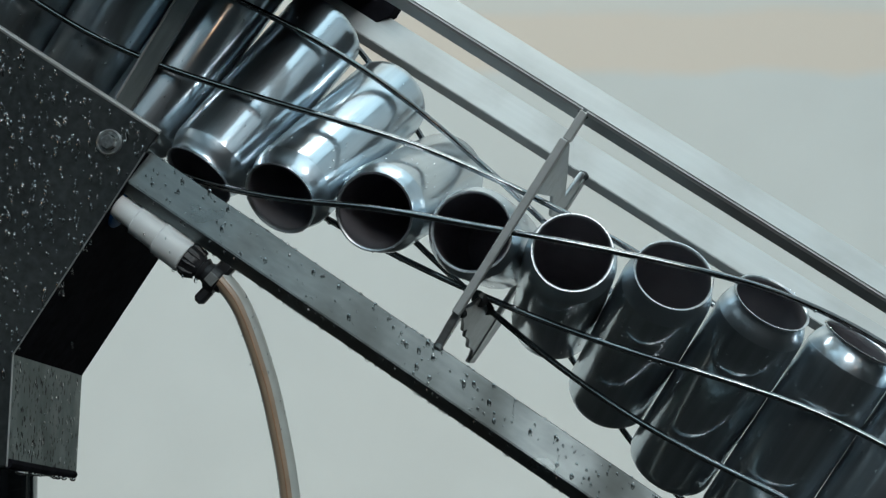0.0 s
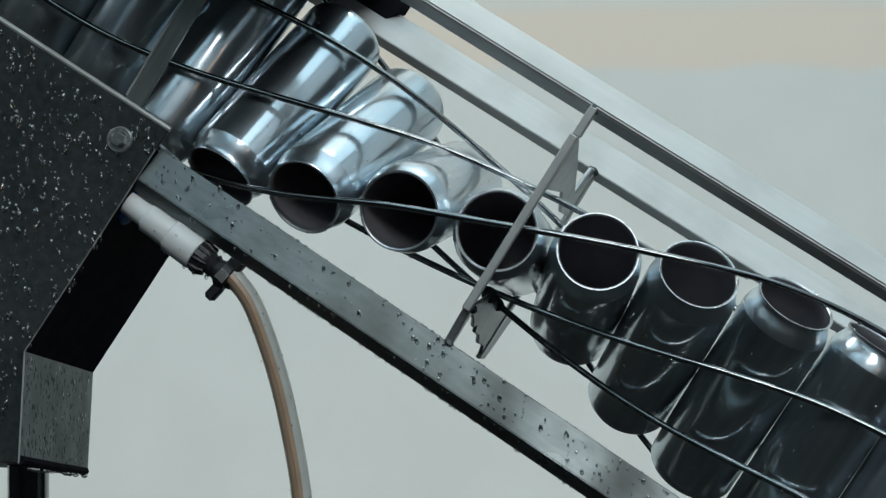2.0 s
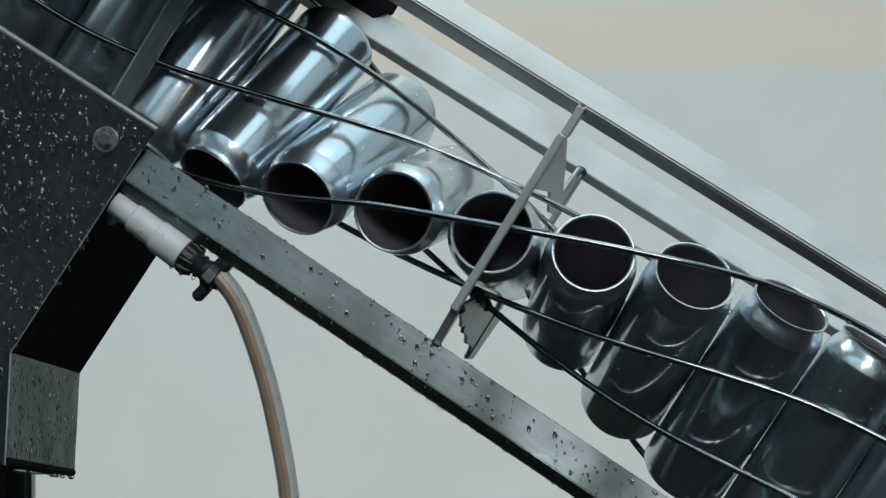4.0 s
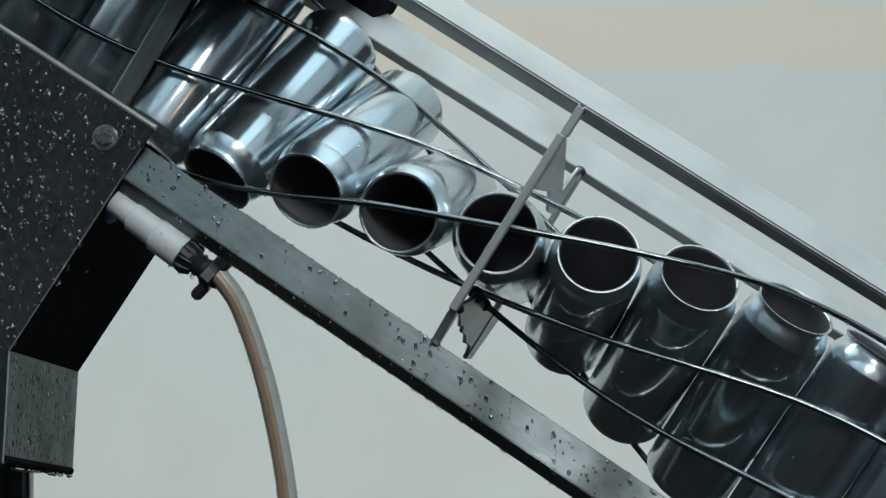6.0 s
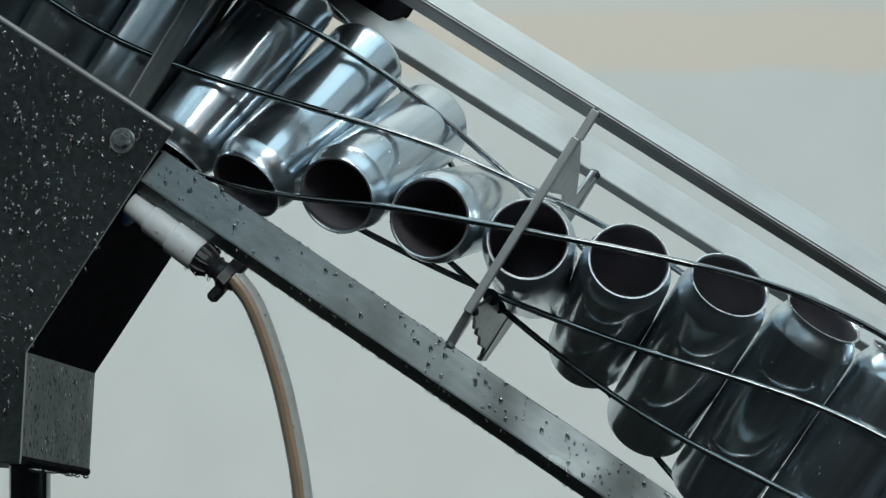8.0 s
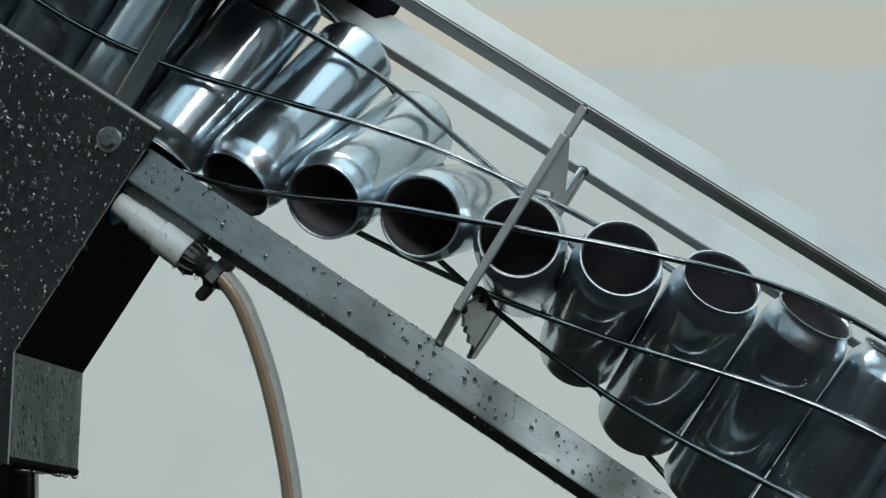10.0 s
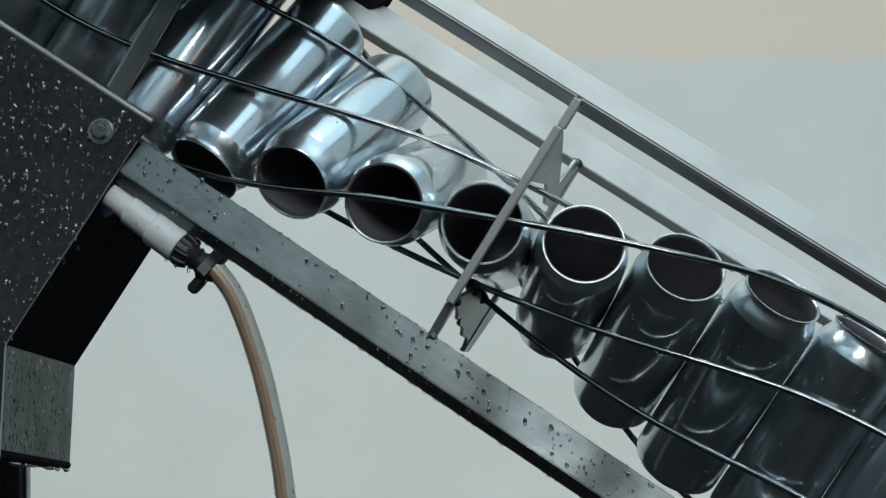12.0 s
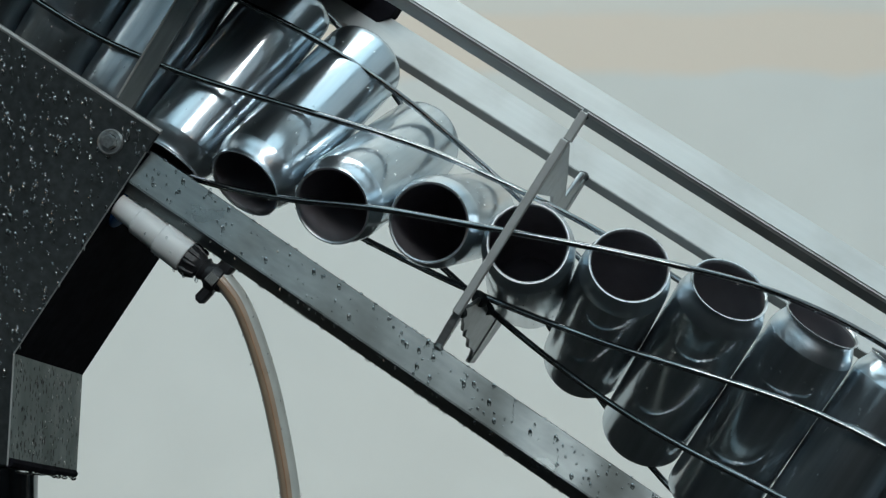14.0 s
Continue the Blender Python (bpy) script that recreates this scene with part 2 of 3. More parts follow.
def on_track(u, a, b):
    """A point u pitches down the track, a along the can's axis and b across it."""
    t = twist(u)
    return Vector((u * PITCH, a * math.sin(t) + b * math.cos(t), a * math.cos(t) - b * math.sin(t)))


def conveyor():
    track = empty("twist_conveyor", TRACK, "wet stainless steel twist conveyor guiding empty cans with thin rods", "conveyor")
    ends = (-24, 22)
    steps = [ends[0]] + [-8 + k * 0.2 for k in range(0, 71)] + [ends[1]]
    for a, b in ((0.0904, 0.0047), (0.0282, 0.0425), (-0.042, 0.0388), (0.0333, -0.0387), (-0.0323, -0.0393), (-0.0901, -0.004)):
        part("guide_rod", tube([on_track(u, a, b) for u in steps], 0.0024), ROD, track, "thin polished steel guide rod")
    s0, s1 = ends[0] * PITCH, ends[1] * PITCH

    def rail(name, profile, start, end, tilt=0.0, label="", mat=STEEL, edge=0.0006):
        bm = bmesh.new()
        for s in (start, end):
            vs = [bm.verts.new((s, w - tilt * s, h)) for w, h in profile]
            bm.faces.new(vs)
        bm.verts.ensure_lookup_table()
        n = len(profile)
        for i in range(n):
            bm.faces.new([bm.verts[k] for k in (i, (i + 1) % n, n + (i + 1) % n, n + i)])
        bmesh.ops.recalc_face_normals(bm, faces=bm.faces)
        bmesh.ops.bevel(bm, geom=[e for e in bm.edges if abs((e.verts[0].co - e.verts[1].co).x) > 0.1], offset=edge, segments=2, affect="EDGES")
        part(name, bm, mat, track, label, False)
    rail("lower_rail", [(-0.0735, 0.0895), (-0.0745, 0.080), (-0.078, 0.080), (-0.094, 0.092), (-0.1068, 0.0885), (-0.1094, 0.0905), (-0.0990, 0.0985)],
         -0.293, s1, 0.015, "flat grey steel rail with water drops", RAIL)
    rail("upper_rail", [(0.1365, 0.080), (0.1340, 0.072), (0.1185, 0.090), (0.1125, 0.080), (0.1095, 0.082), (0.1170, 0.0965), (0.1195, 0.0975), (0.1285, 0.0885)],
         -0.9, s1, 0.0, "folded light steel rail", STEEL_LIGHT, 0.0011)
    rail("back_rail", [(0.0985, -0.112), (0.0965, -0.116), (0.0765, -0.100), (0.0695, -0.106), (0.0685, -0.103), (0.0755, -0.0945)],
         -0.9, s1, 0.0, "flat light steel rail", STEEL_LIGHT)


    b = -0.0435
    part("front_bar", prism([(0.095, 0.094), (0.095, 0.101), (-0.046, 0.101), (-0.046, 0.094)], 0.006, "s", b - 0.003), STEEL_LIGHT, track)
    part("upper_lug", prism([(0.095, 0.0905), (0.118, 0.0905), (0.118, 0.098), (0.095, 0.098)], 0.006, "s", b - 0.002), STEEL_LIGHT, track)
    part("lower_lug", prism([(-0.046, 0.080), (-0.0765, 0.080), (-0.0765, 0.0865), (-0.046, 0.094)], 0.006, "s", b - 0.003), STEEL, track)
    part("upper_gusset", prism([(0.0955, 0.094), (0.094, 0.085), (0.0755, 0.0157), (0.055, -0.055), (0.077, -0.068), (0.077, -0.082), (0.047, -0.105), (0.034, -0.105), (0.037, -0.045), (0.053, 0.01), (0.053, 0.094)], 0.003, "s", b), GUSSET, track)
    for w, h, big in ((0.1165, 0.094, 1), (-0.0745, 0.0875, 1), (0.0745, -0.094, 1), (-0.0345, 0.040, 1.5), (-0.045, -0.025, 1.4), (-0.044, 0.088, 1.1)):
        bm = lathe([(0, 0.0032 * big), (0.0032 * big, 0.0024 * big), (0.0046 * big, 0), (0.003 * big, -0.002), (0, -0.0025)], 10)
        bm.transform(Matrix.Translation((b + 0.001, w, h)) @ Matrix.Rotation(0.6, 4, "X"))
        for v in bm.verts:
            v.co += 0.0007 * noise.noise_vector(v.co * 400)
        part("weld", bm, PLATE, track, "dark lumpy weld")
    part("back_bar", prism([(0.0735, -0.092), (0.0735, -0.106), (-0.097, -0.106), (-0.097, -0.092)], 0.004, "s", b), STEEL, track)
    part("lower_gusset", prism([(-0.046, 0.094), (-0.048, 0.08), (-0.056, 0.05), (-0.062, 0.035), (-0.061, 0.022), (-0.068, 0.010), (-0.072, -0.02), (-0.080, -0.04), (-0.082, -0.06), (-0.0855, -0.08), (-0.098, -0.100), (-0.10, -0.13), (-0.058, -0.150), (-0.053, -0.10), (-0.0465, -0.03), (-0.039, 0.005), (-0.0335, 0.035), (-0.0335, 0.045), (-0.038, 0.065), (-0.040, 0.094)], 0.003, "s", b), GUSSET, track)
    # upright bar in the washing housing
    bar = part("housing_bar", prism([(-0.060, 0.047), (0.20, 0.047), (0.20, 0.051), (-0.060, 0.051)], 0.0145, "s", -0.3475), BAR, track, "wet grey steel angle bar")
    # thin light tube draws the bright left edge
    part("bright_edge", tube([(-0.3475, -0.055, 0.0508), (-0.3475, 0.20, 0.0508)], 0.0010, 6), STEEL_LIGHT, bar, "bright edge of the angle bar")
    part("bar_flange", prism([(-0.060, 0.022), (0.20, 0.022), (0.20, 0.047), (-0.060, 0.047)], 0.003, "s", -0.3475), BAR, bar)
    return track


conveyor()


# ---- washing housing ----
DOWN = Vector((0.536, -0.844, 0)).normalized()


def housing():
    box_thing = empty("washer_housing", TRACK, "dark wet steel side housing of the can washer", "machine housing")
    front = 0.098
    edge = Vector((-0.2979, -0.2445))
    foot = Vector((-0.2592, -0.3145))
    outline = [(-0.2896, -0.0524), (-0.2910, -0.066), tuple(edge), tuple(foot), (foot.x - 0.25, foot.y - 0.15), (-1.5, -0.38), (-1.5, -0.0524)]
    part("front_plate", prism(outline, 0.003, "h", front), PLATE, box_thing, "dark steel plate covered in water drops")
    part("folded_edge", tube([(-0.2896, -0.0524, front + 0.002), (-1.5, -0.0524, front + 0.002)], 0.0020, 8), STEEL_LIGHT, box_thing, "bright folded plate edge")
    back = Vector((0.0, -0.031, -0.178))

    def wall(name, a, b, mat, label=""):
        bm = bmesh.new()
        a, b = Vector((*a, front)), Vector((*b, front))
        t = (b - a).cross(back).normalized() * 0.003
        if t.x > 0:
            t = -t
        quad = [a, b, b + back, a + back]
        lo = [bm.verts.new(p) for p in quad]
        hi = [bm.verts.new(p + t) for p in quad]
        bm.faces.new(lo)
        bm.faces.new(hi)
        for i in range(4):
            bm.faces.new((lo[i], lo[(i + 1) % 4], hi[(i + 1) % 4], hi[i]))
        part(name, bm, mat, box_thing, label, False)
    # the end wall's shade is in its black colour
    wall("end_wall", (-0.2915, -0.070), edge, BLACK, "black end wall with its shade put into the colour")
    wall("leg_wall", edge, foot, LEG, "grey steel box wall beaded with water")
    wall("leg_floor", foot, (foot.x - 0.25, foot.y - 0.15), LEG)
    lip = back * 0.965
    part("drip_edge", tube([Vector((*foot, front)) - DOWN * 0.002, Vector((*foot, front)) + back * 0.5, Vector((*foot, front)) + lip], [0.0036, 0.0040, 0.0030], 8), BLACK, box_thing, "dark dripping lower edge")
    # thin light tubes draw the bright lines along the corners
    part("wall_edge", tube([Vector((*edge, front + 0.002)), Vector((*foot, front + 0.002))], 0.0007, 8), STEEL_LIGHT, box_thing, "bright line along the corner edge")
    part("wall_edge", tube([Vector((-0.2915, -0.070, front + 0.0025)), Vector((*edge, front + 0.0025))], 0.0005, 8), STEEL, box_thing)
    # hexagon bolt on its washer
    c = Vector((-0.3174, -0.0780, front + 0.003))
    bolt = part("bolt", lathe([(0, 0.006), (0.0045, 0.006), (0.0055, 0.005), (0.0055, 0.0005), (0, 0.0005)], 6), BOLT, box_thing, "wet hexagonal steel bolt head")
    bolt.location = c
    part("washer", lathe([(0.0056, 0.0012), (0.0078, 0.0012), (0.0086, 0.0020), (0.0093, 0.0014), (0.0095, 0), (0.0056, 0)], 32), BOLT, bolt, "bright steel washer with a wet rim")
    # dark cover over the cans at the back
    part("rear_cover", prism([(-0.2415, 0.100), (-0.262, 0.070), (-1.5, 0.070), (-1.5, 0.132), (-0.2415, 0.132)], 0.02, "h", -0.125), BLACK, box_thing, "black rear cover")
    # roof added out of view; its size sets the shade on the cans
    part("roof_cover", prism([(-0.260, 0.107), (-1.5, 0.107), (-1.5, 0.111), (-0.260, 0.111)], 0.300, "h", -0.105), BLACK, box_thing, "black unseen roof cover, added to shade the cans")
    return foot


FOOT = housing()


def drops(name, spots, label, parent=None, high=1.0, mat=None):
    """Low domes of water: place, normal, running direction, half width, stretch."""
    verts, faces = [], []
    for p, n, run, r, stretch in spots:
        side = n.cross(run).normalized()
        first = len(verts)
        for ring, (q, z) in enumerate(((1.0, -0.05), (0.88, 0.30 * high), (0.5, 0.52 * high))):
            for k in range(8):
                a = k * math.pi / 4
                lean = 0.25 * z
                verts.append(p + r * (q * math.cos(a) * side + (q * math.sin(a) * stretch + lean) * run + z * n))
        verts.append(p + r * (0.62 * high * n + 0.15 * run))
        for k in range(8):
            j = (k + 1) % 8
            faces += [(first + k, first + j, first + 8 + j, first + 8 + k), (first + 8 + k, first + 8 + j, first + 16 + j, first + 16 + k), (first + 16 + k, first + 16 + j, first + 24)]
        faces.append(tuple(first + k for k in range(7, -1, -1)))
    me = bpy.data.meshes.new(name)
    me.from_pydata([tuple(v) for v in verts], [], faces)
    me.materials.append(mat or WATER)
    me.shade_smooth()
    ob = new(name, me)
    if parent:
        ob.parent = parent
        return tagged(ob, label, kind="stuff")
    ob.matrix_world = TRACK
    return tagged(ob, label, "water drops", kind="stuff")


def hose_and_fitting():
    def along(s):
        return Vector((s, -0.1142 - 0.065 * (s + 0.2959), 0.085))
    fitting = empty("hose_fitting", TRACK, "white plastic hose fitting with black clamp screwed into the housing", "fitting")
    part("spigot", tube([along(-0.302), along(-0.2965), along(-0.2958), along(-0.274)], [0.0088, 0.0088, 0.0094, 0.0094], 24), PLASTIC, fitting)
    part("seal", tube([along(s) - Vector((0, 0, 0.012)) for s in (-0.2960, -0.2955, -0.2905, -0.2900)], [0.0178, 0.0185, 0.0185, 0.0175], 28), BLUE, fitting, "dark blue rubber seal")
    part("collar", tube([along(-0.2755), along(-0.2745), along(-0.2525), along(-0.2515)], [0.0108, 0.0116, 0.0116, 0.0110], 24), PLASTIC, fitting)
    part("sleeve", tube([along(-0.2540), along(-0.2530), along(-0.2312), along(-0.2300)], [0.0122, 0.0132, 0.0132, 0.0124], 24), PLASTIC, fitting)
    part("nut", tube([along(-0.2315), along(-0.2295), along(-0.2255), along(-0.2235), along(-0.2195), along(-0.2175), along(-0.2155)], [0.0105, 0.0116, 0.0108, 0.0112, 0.0098, 0.0080, 0.0075], 9), RUBBER, fitting, "black ribbed nut")
    for k in range(9):
        q = k * 2 * math.pi / 9 + 0.3
        p = along(-0.2265)
        lump = 0.0019 + 0.0008 * math.sin(5.0 * k)
        part("nut_rib", tube([p + Vector((-0.0035, 0.0108 * math.cos(q), 0.0108 * math.sin(q))), p + Vector((0.001, 0.0111 * math.cos(q), 0.0111 * math.sin(q))), p + Vector((0.0075, 0.0092 * math.cos(q), 0.0092 * math.sin(q)))], [lump * 0.7, lump, lump * 0.6], 8), RUBBER, fitting)
    part("barb", tube([along(-0.2175), along(-0.2155), along(-0.2125), along(-0.209), along(-0.203), along(-0.196)], [0.0065, 0.0092, 0.0075, 0.0088, 0.0084, 0.0070], 16), RUBBER, fitting)
    clamp = part("hose_clamp", tube([along(-0.2085), along(-0.2075), along(-0.2005), along(-0.1995)], [0.0098, 0.0106, 0.0106, 0.0098], 20), RUBBER, fitting, "black worm-drive hose clamp")
    m = Matrix.Translation(along(-0.204)) @ Matrix.Rotation(radians(-12), 4, "Z")
    for name, a, b, lip in (("screw_housing", (-0.0055, 0.006, -0.004), (0.006, 0.0185, 0.006), 0.0022), ("screw_head", (-0.0035, 0.0165, -0.003), (0.0075, 0.0215, 0.004), 0.0018), ("clamp_tail", (-0.002, -0.021, -0.003), (0.0065, -0.007, 0.005), 0.0022)):
        bm = box(a, b, lip)
        bm.transform(m)
        part(name, bm, RUBBER, clamp)
    for k in range(6):
        bm = box((-0.0035 + k * 0.0013, -0.004, 0.0098), (-0.0028 + k * 0.0013, 0.004, 0.0112), 0.0002)
        bm.transform(m)
        part("clamp_tooth", bm, STEEL_LIGHT, clamp)
    spots = []
    for ds, dw, r in ((-0.2235, -0.0112, 0.0013), (-0.213, -0.0074, 0.0014), (-0.233, -0.0126, 0.0012), (-0.2505, -0.0122, 0.0013), (-0.247, 0.004, 0.0009), (-0.239, -0.002, 0.0008), (-0.262, -0.003, 0.0008)):
        p = along(ds)
        spots.append((p + Vector((0, dw, max(0.0, 0.0130 ** 2 - dw * dw) ** 0.5)), (DOWN + Vector((0, 0, 1))).normalized(), DOWN, r, 1.3))
    drops("moisture", spots, "clear water drops hanging from the fitting", fitting, 1.6)


hose_and_fitting()


def drain():
    pipe = empty("drain_pipe", Matrix(), "wet steel drain pipe under the housing leg", "pipe")
    c = TRACK @ Vector((-0.2662, -0.3438, 0.03))
    part("tube", tube([(c.x, c.y, 0.0), (c.x, c.y, c.z - 0.03), (c.x, c.y, c.z + 0.0125)], 0.0155, 24), ROD, pipe)
    part("coupling", tube([(c.x, c.y, c.z - 0.052), (c.x, c.y, c.z - 0.050), (c.x, c.y, c.z - 0.033), (c.x, c.y, c.z - 0.031)], [0.0165, 0.0195, 0.0195, 0.017], 6), PLATE, pipe)


drain()


def hose():
    y = 1.428
    way = [(-0.1575, 1.4790), (-0.1540, 1.4755), (-0.1456, 1.4644), (-0.1388, 1.4504), (-0.1308, 1.4284), (-0.1225, 1.4004), (-0.1163, 1.3724), (-0.1110, 1.3443),
           (-0.1082, 1.3235), (-0.1066, 1.30), (-0.1050, 1.2), (-0.105, 0.9), (-0.10, 0.3), (-0.07, 0.09), (0.02, 0.02), (0.3, 0.0085), (1.2, 0.0085)]
    fine = []
    for k in range(len(way) - 1):
        p0, p1, p2, p3 = (Vector(way[min(max(i, 0), len(way) - 1)]) for i in (k - 1, k, k + 1, k + 2))
        for f in (0, 0.25, 0.5, 0.75):
            fine.append(p1 + 0.5 * f * (p2 - p0 + f * (2 * p0 - 5 * p1 + 4 * p2 - p3 + f * (3 * (p1 - p2) + p3 - p0))))
    line = [Vector((p.x, y, p.y)) for p in fine]
    pipe = empty("water_hose", Matrix(), "clear plastic water hose with a brown inner line hanging down", "hose")
    part("hose_wall", tube(line, 0.0073, 20), HOSE, pipe)
    part("brown_side", tube([p + Vector((-0.0013, -0.0032, 0)) for p in line], 0.0051, 16), HOSE_CORE, pipe, "brown tinted side of the hose")
    rnd = random.Random(3)
    spots = []
    for _ in range(70):
        p = line[rnd.randrange(2, 38)] + Vector((0, 0, rnd.uniform(-0.004, 0.004)))
        a = rnd.uniform(-0.3, math.pi + 0.3)
        n = Vector((math.cos(a), -math.sin(a), 0))
        spots.append((p + n * 0.0074, n, Vector((0, 0, -1)), rnd.uniform(0.0004, 0.001), 1.3))
    drops("moisture", spots, "tiny clear water beads", pipe)
    part("orange_line", tube([p + Vector((-0.0012, -0.0081, 0)) for p in line], 0.0006, 8), HOSE_LINE, pipe, "thin orange line along the hose")


hose()


def wet_surfaces():
    rnd = random.Random(5)
    spots = []
    while len(spots) < 1100:
        s, w = rnd.uniform(-0.45, -0.285), rnd.uniform(-0.36, -0.056)
        if w > -0.245 and s > -0.2935 or w < -0.245 and s > -0.2979 + (-0.2445 - w) * 0.553 - 0.006:
            continue
        r = rnd.choice((0.0006, 0.0007, 0.0008, 0.0010, 0.0012, 0.0016))
        spots.append((Vector((s, w, 0.1011)), Vector((0, 0, 1)), DOWN, r, rnd.choice((1.4, 1.9, 2.3, 3.0, 2.0))))
    drops("water_drops", spots, "clear water drops beading on the dark plate", high=1.2)
    a, b, back = Vector((-0.2979, -0.2445, 0.098)), Vector((-0.2592, -0.3145, 0.098)), Vector((0, -0.031, -0.178))
    n = (b - a).cross(back).normalized()
    if n.x < 0:
        n = -n
    spots = [(a + (b - a) * rnd.uniform(0.02, 0.98) + back * rnd.uniform(0.03, 0.98) + n * 0.0002, n, (b - a).normalized(), rnd.choice((0.0005, 0.0006, 0.0008, 0.0011)), rnd.uniform(1.2, 2.0)) for _ in range(60)]
    drops("water_drops", spots, "clear water drops running down the grey box wall", high=0.5)
    # flat dark domes: drops with their refracted dark painted on
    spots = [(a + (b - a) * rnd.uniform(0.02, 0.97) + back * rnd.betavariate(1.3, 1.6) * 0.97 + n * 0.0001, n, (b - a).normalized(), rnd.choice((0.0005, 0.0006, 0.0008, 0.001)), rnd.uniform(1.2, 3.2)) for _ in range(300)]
    drops("dark_drops", spots, "water drops on the grey box wall, their dark refraction put into the colour", high=0.12, mat=DARK_DROP)
    rim = b + DOWN * 0.003
    spots = [(rim + back * rnd.uniform(0.0, 0.97), DOWN, Vector((0, 0, 1)), rnd.choice((0.0012, 0.0016, 0.0022, 0.0028)), rnd.uniform(0.9, 1.5)) for _ in range(34)]
    drops("water_drops", spots, "dark water drops hanging from the lower edge of the box", high=1.5)
    # the lower rail
    n = Vector((0, 0.33, 0.94)).normalized()
    spots = []
    for _ in range(210):
        s, f = rnd.uniform(-0.285, 0.2), rnd.uniform(0.02, 0.98)
        top = Vector((s, -0.0735 - 0.015 * s, 0.0896))
        low = Vector((s, -0.0985 - 0.015 * s, 0.0984))
        spots.append((top + (low - top) * f, n, DOWN, rnd.choice((0.0004, 0.0005, 0.0006, 0.0008, 0.0010, 0.0016)), rnd.uniform(1.2, 2.4)))
    for _ in range(40):
        s = rnd.uniform(-0.285, 0.2)
        spots.append((Vector((s, -0.1015 - 0.015 * s, 0.0966)), Vector((0, -0.6, 0.8)), DOWN, rnd.uniform(0.0007, 0.0015), 1.3))
    for _ in range(34):
        s = rnd.uniform(-0.285, 0.12)
        spots.append((Vector((s, -0.0734 - 0.015 * s, 0.0885)), Vector((0, 0.9, 0.4)).normalized(), Vector((1, 0, 0)), rnd.uniform(0.0006, 0.0013), 1.3))
    for _ in range(70):
        s = rnd.uniform(-0.285, 0.25)
        spots.append((Vector((s, -0.1092 - 0.015 * s, 0.0903)), Vector((0, -1, 0)), Vector((1, 0, 0)), rnd.uniform(0.0007, 0.0016), rnd.uniform(1.0, 2.0)))
    drops("water_drops", spots, "clear water drops hanging on the lower rail", high=1.0)
    spots = []
    for _ in range(46):
        u, (a, b) = rnd.uniform(-5, 3.5), rnd.choice(((0.0904, 0.0047), (0.0904, 0.0047), (0.0282, 0.0425), (0.0333, -0.0387), (-0.0323, -0.0393)))
        spots.append((on_track(u, a, b) + DOWN * 0.0021 + Vector((0, 0, 0.0006)), (DOWN + Vector((0, 0, 0.3))).normalized(), Vector((0.844, 0.536, 0)), rnd.uniform(0.0008, 0.0016), 1.2))
    drops("water_drops", spots, "clear water drops hanging from the guide rods", high=1.6)


wet_surfaces()


# ---- cans ----
def can_master():
    L = 0.1686
    can = empty("drinks_can", Matrix(), "empty shiny bare aluminium can, open at the top", "can", "cans on the twist conveyor")
    outer = [(0.0244, 0.0), (0.0262, 0.0007), (0.0290, 0.0026), (0.0313, 0.0050), (0.0326, 0.0080), (0.0331, 0.012), (0.0331, 0.148), (0.0327, 0.152)]
    neck = [(0.0327, 0.152), (0.0314, 0.1565), (0.0297, 0.160), (0.0282, 0.1628), (0.0274, 0.1650), (0.0273, 0.1664)]
    rim = [(0.0273, 0.1664), (0.0279, 0.1677), (0.0287, 0.1682), (0.0287, 0.1686), (0.0278, 0.1686), (0.0269, 0.1678), (0.0268, 0.1660)]
    inner = [(0.0268, 0.1660), (0.0270, 0.1648), (0.0278, 0.1626), (0.0310, 0.1562), (0.0325, 0.150), (0.0328, 0.146), (0.0328, 0.014), (0.0315, 0.009), (0.0250, 0.0015)]
    base = [(0.0244, 0.0), (0.0230, 0.0010), (0.0215, 0.004), (0.017, 0.0075), (0.009, 0.0098), (0.0, 0.0104)]
    floor_in = [(0.0250, 0.0015), (0.0222, 0.0055), (0.017, 0.0082), (0.009, 0.0104), (0.0, 0.0110)]
    for name, prof, mat in (("body", outer, ALU), ("neck", neck, ALU_NECK), ("rim", rim, RIM), ("inner_wall", inner + floor_in[1:], ALU_IN), ("base", base, ALU)):
        part(name, lathe([(r, z - L / 2) for r, z in prof]), mat, can)
    rnd = random.Random(11)
    spots = []
    for _ in range(70):
        a, z = rnd.uniform(0, 2 * math.pi), rnd.choice((rnd.uniform(0.10, 0.147), rnd.uniform(0.02, 0.147)))
        n = Vector((math.cos(a), math.sin(a), 0))
        spots.append((n * 0.0331 + Vector((0, 0, z - L / 2)), n, Vector((0, 0, -1)), rnd.choice((0.0004, 0.0005, 0.0007)), rnd.uniform(1, 1.6)))
    for _ in range(12):
        a = rnd.uniform(0, 2 * math.pi)
        n = Vector((math.cos(a), math.sin(a), 0))
        spots.append((n * 0.0286 + Vector((0, 0, 0.1685 - L / 2)), n, Vector((0, 0, -1)), rnd.uniform(0.0006, 0.0011), 1.0))
    drops("moisture", spots, "tiny clear water beads", can)
    return can


CAN = can_master()
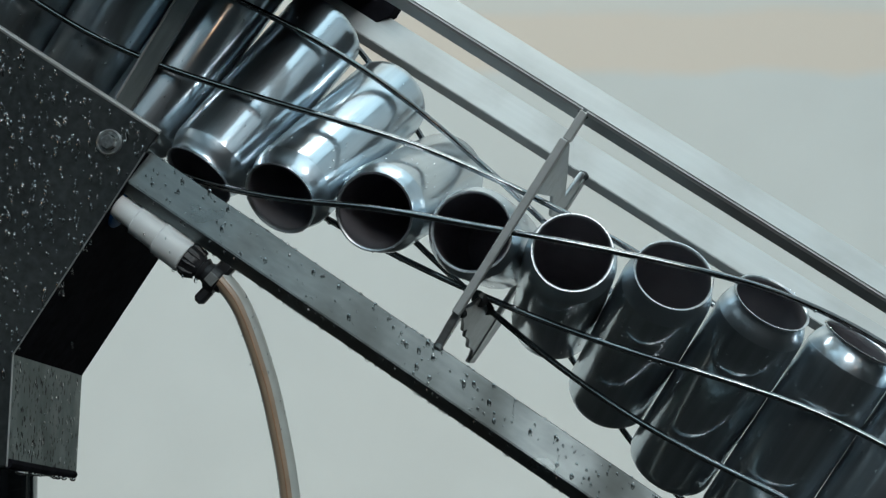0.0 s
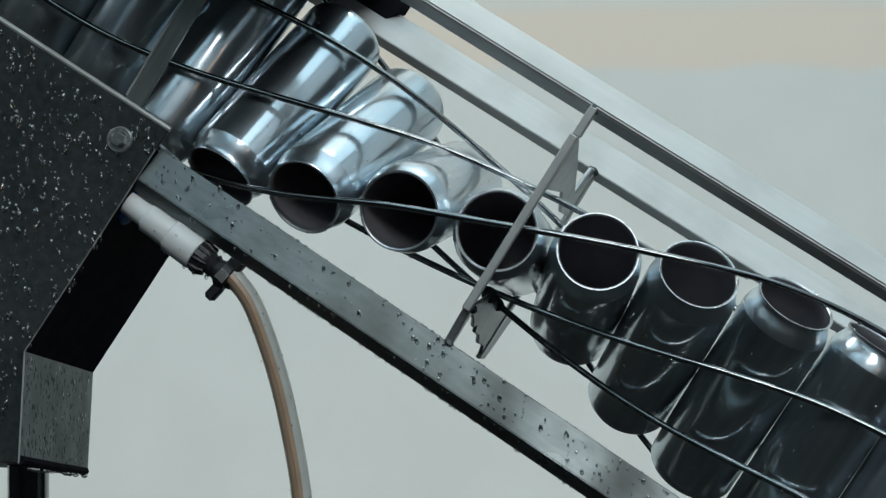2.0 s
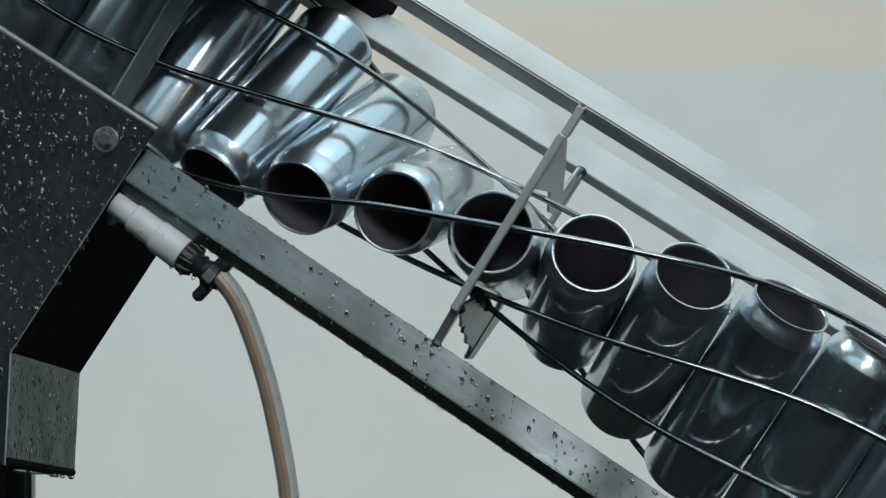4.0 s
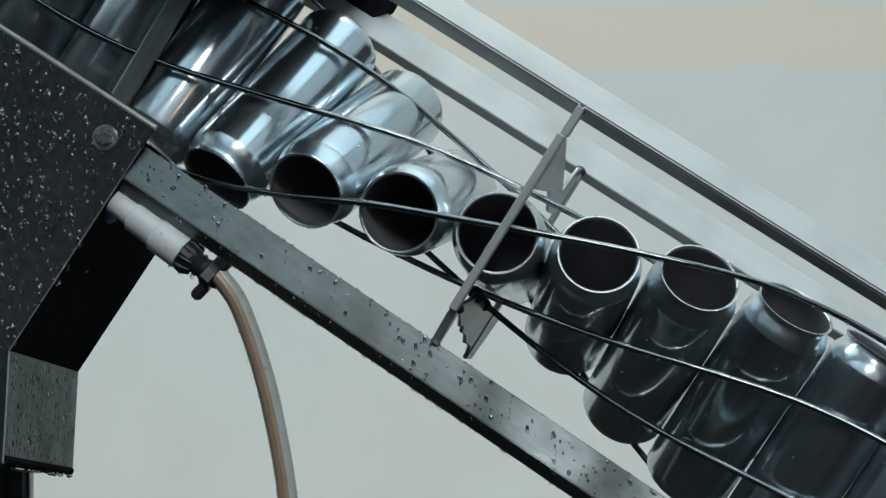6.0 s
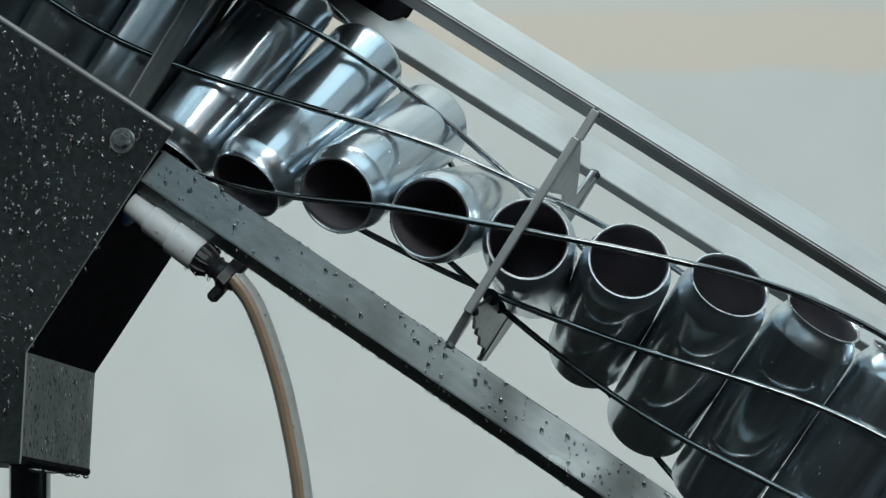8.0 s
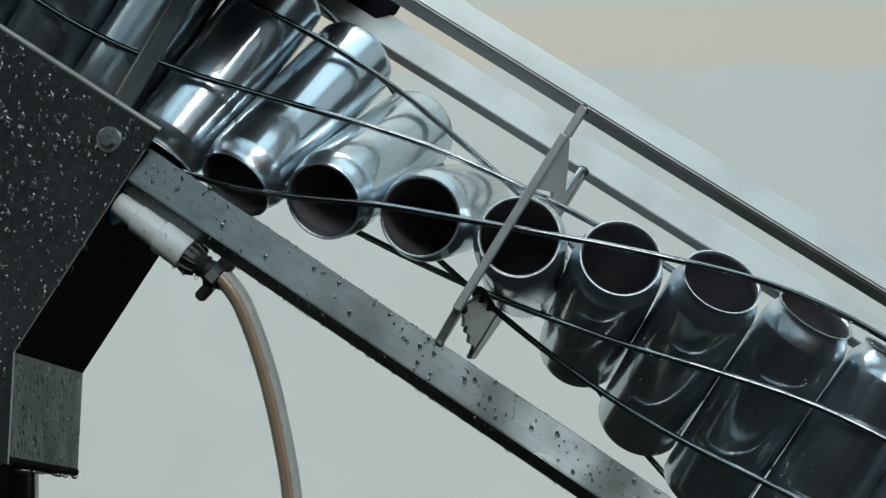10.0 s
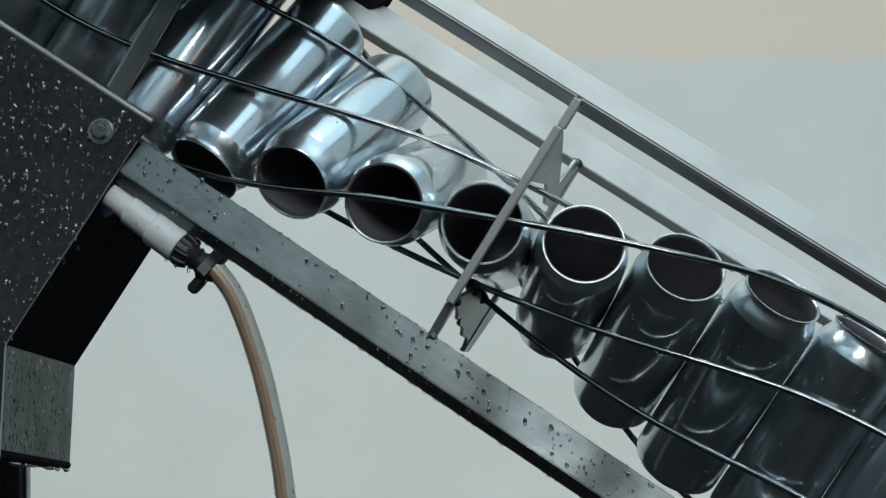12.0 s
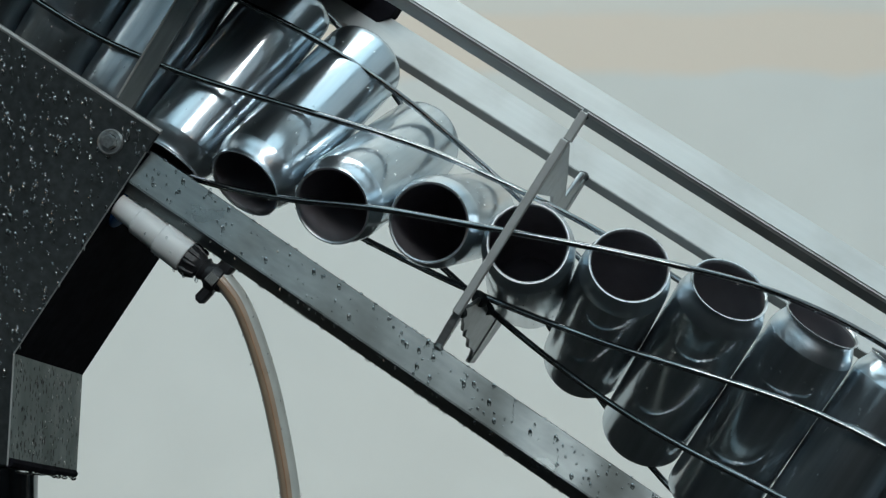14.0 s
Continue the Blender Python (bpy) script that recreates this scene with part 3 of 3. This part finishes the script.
# seconds, pitches that the row of cans has moved
FEED = ((0.0, 0.0), (0.5, 0.52), (1.0, 1.087), (1.5, 1.597), (2.0, 2.152), (2.5, 2.667), (3.0, 3.23), (3.5, 3.684), (3.7, 3.886),
        (5.6, 6.02), (5.8, 6.18), (5.9, 6.21), (6.0, 6.285), (6.1, 6.38), (6.2, 6.51), (6.5, 6.762), (7.0, 7.342), (7.5, 7.822), (8.0, 8.446), (8.2, 8.584),
        (10.3, 10.785), (10.5, 10.968), (11.0, 11.524), (11.5, 12.072), (11.6, 12.155), (11.8, 12.166), (12.5, 12.171), (12.6, 12.18), (12.7, 12.23), (12.8, 12.36), (12.9, 12.48), (13.0, 12.607), (13.5, 13.03), (14.0, 13.56))


def fed(t):
    for (t0, u0), (t1, u1) in zip(FEED, FEED[1:]):
        if t <= t1:
            return u0 + (u1 - u0) * (t - t0) / (t1 - t0)
    return FEED[-1][1]


# cans that ride up against the upper guide: number, where, how wide
LIFTS = {-4: (-2.6, 0.5), -6: (-2.9, 0.35), -9: (-2.85, 0.35), -11: (-2.8, 0.6), -15: (-2.95, 0.35), -17: (-3.4, 0.4)}


def can_pose(u, number=0):
    t = twist(u)
    axis = E1 * math.cos(t) + E2 * math.sin(t)
    m = Matrix((D, axis.cross(D), axis)).transposed().to_4x4()
    lift = 0.0
    if number in LIFTS:
        at, wide = LIFTS[number]
        lift = 0.007 * math.exp(-((u - at) / wide) ** 4)
    m.translation = TRACK @ on_track(u, 0, lift)
    return m


CANS = [(CAN if k == 0 else copy_thing(CAN, Matrix()), 6 - k) for k in range(28)]


# seconds of the fall, place on the housing's edge or behind the rail
DRIPS = ((-0.09, -0.2913, -0.1705, 0.1025), (-0.03, -0.2915, -0.1821, 0.1025), (-0.04, -0.333, -0.09, 0.05), (0.05, -0.3355, -0.09, 0.05), (0.17, -0.3165, -0.09, 0.05), (2.92, -0.2916, -0.1883, 0.1025), (5.93, -0.2909, -0.1452, 0.1025), (6.66, -0.33, -0.09, 0.05), (6.68, -0.2915, -0.1821, 0.1025), (6.86, -0.3205, -0.09, 0.05), (7.38, -0.2915, -0.1844, 0.1025), (10.39, -0.3145, -0.09, 0.05), (10.58, -0.3165, -0.09, 0.05), (11.98, -0.291, -0.1514, 0.1025), (12.96, -0.2375, -0.09, 0.05), (13.33, -0.2913, -0.1705, 0.1025), (13.36, -0.335, -0.09, 0.05), (13.54, -0.334, -0.09, 0.05), (4.3, -0.333, -0.09, 0.05), (5.1, -0.3165, -0.09, 0.05), (8.9, -0.3205, -0.09, 0.05), (9.6, -0.3145, -0.09, 0.05))


def falling_drop():
    bm = lathe([(0, -0.0018), (0.0007, -0.0015), (0.0010, -0.0007), (0.0009, 0.0004), (0.0006, 0.0016), (0.0003, 0.0030), (0, 0.0040)], 12)
    return tagged(obj("water_drop", bm, WATER), "clear water drop dripping off the wet housing", "water drop", "drops that drip off the housing")


FIRST_DROP = falling_drop()
FALLING = [(FIRST_DROP if k == 0 else copy_thing(FIRST_DROP, Matrix()), d) for k, d in enumerate(DRIPS)]


def drop_rows(released, s, w, h):
    """It clings, falls freely and ends on the floor."""
    start = TRACK @ Vector((s, w, h))
    land = (2 * (start.z - 0.003) / 9.81) ** 0.5
    times = sorted({0.0, 14.0, *(released + land * k / 16 for k in range(17))})
    rows = []
    for t in times:
        if 0.0 <= t <= 14.0:
            dt = min(max(t - released, 0.0), land)
            rows.append((t, pose(start.x, start.y, start.z - 4.905 * dt * dt)))
    return rows


def motions():
    for drop, place in FALLING:
        walk(drop, drop_rows(*place))
    for can, first in CANS:
        walk(can, [(k * 0.1, can_pose(first + fed(k * 0.1), first)) for k in range(141)])


motions()
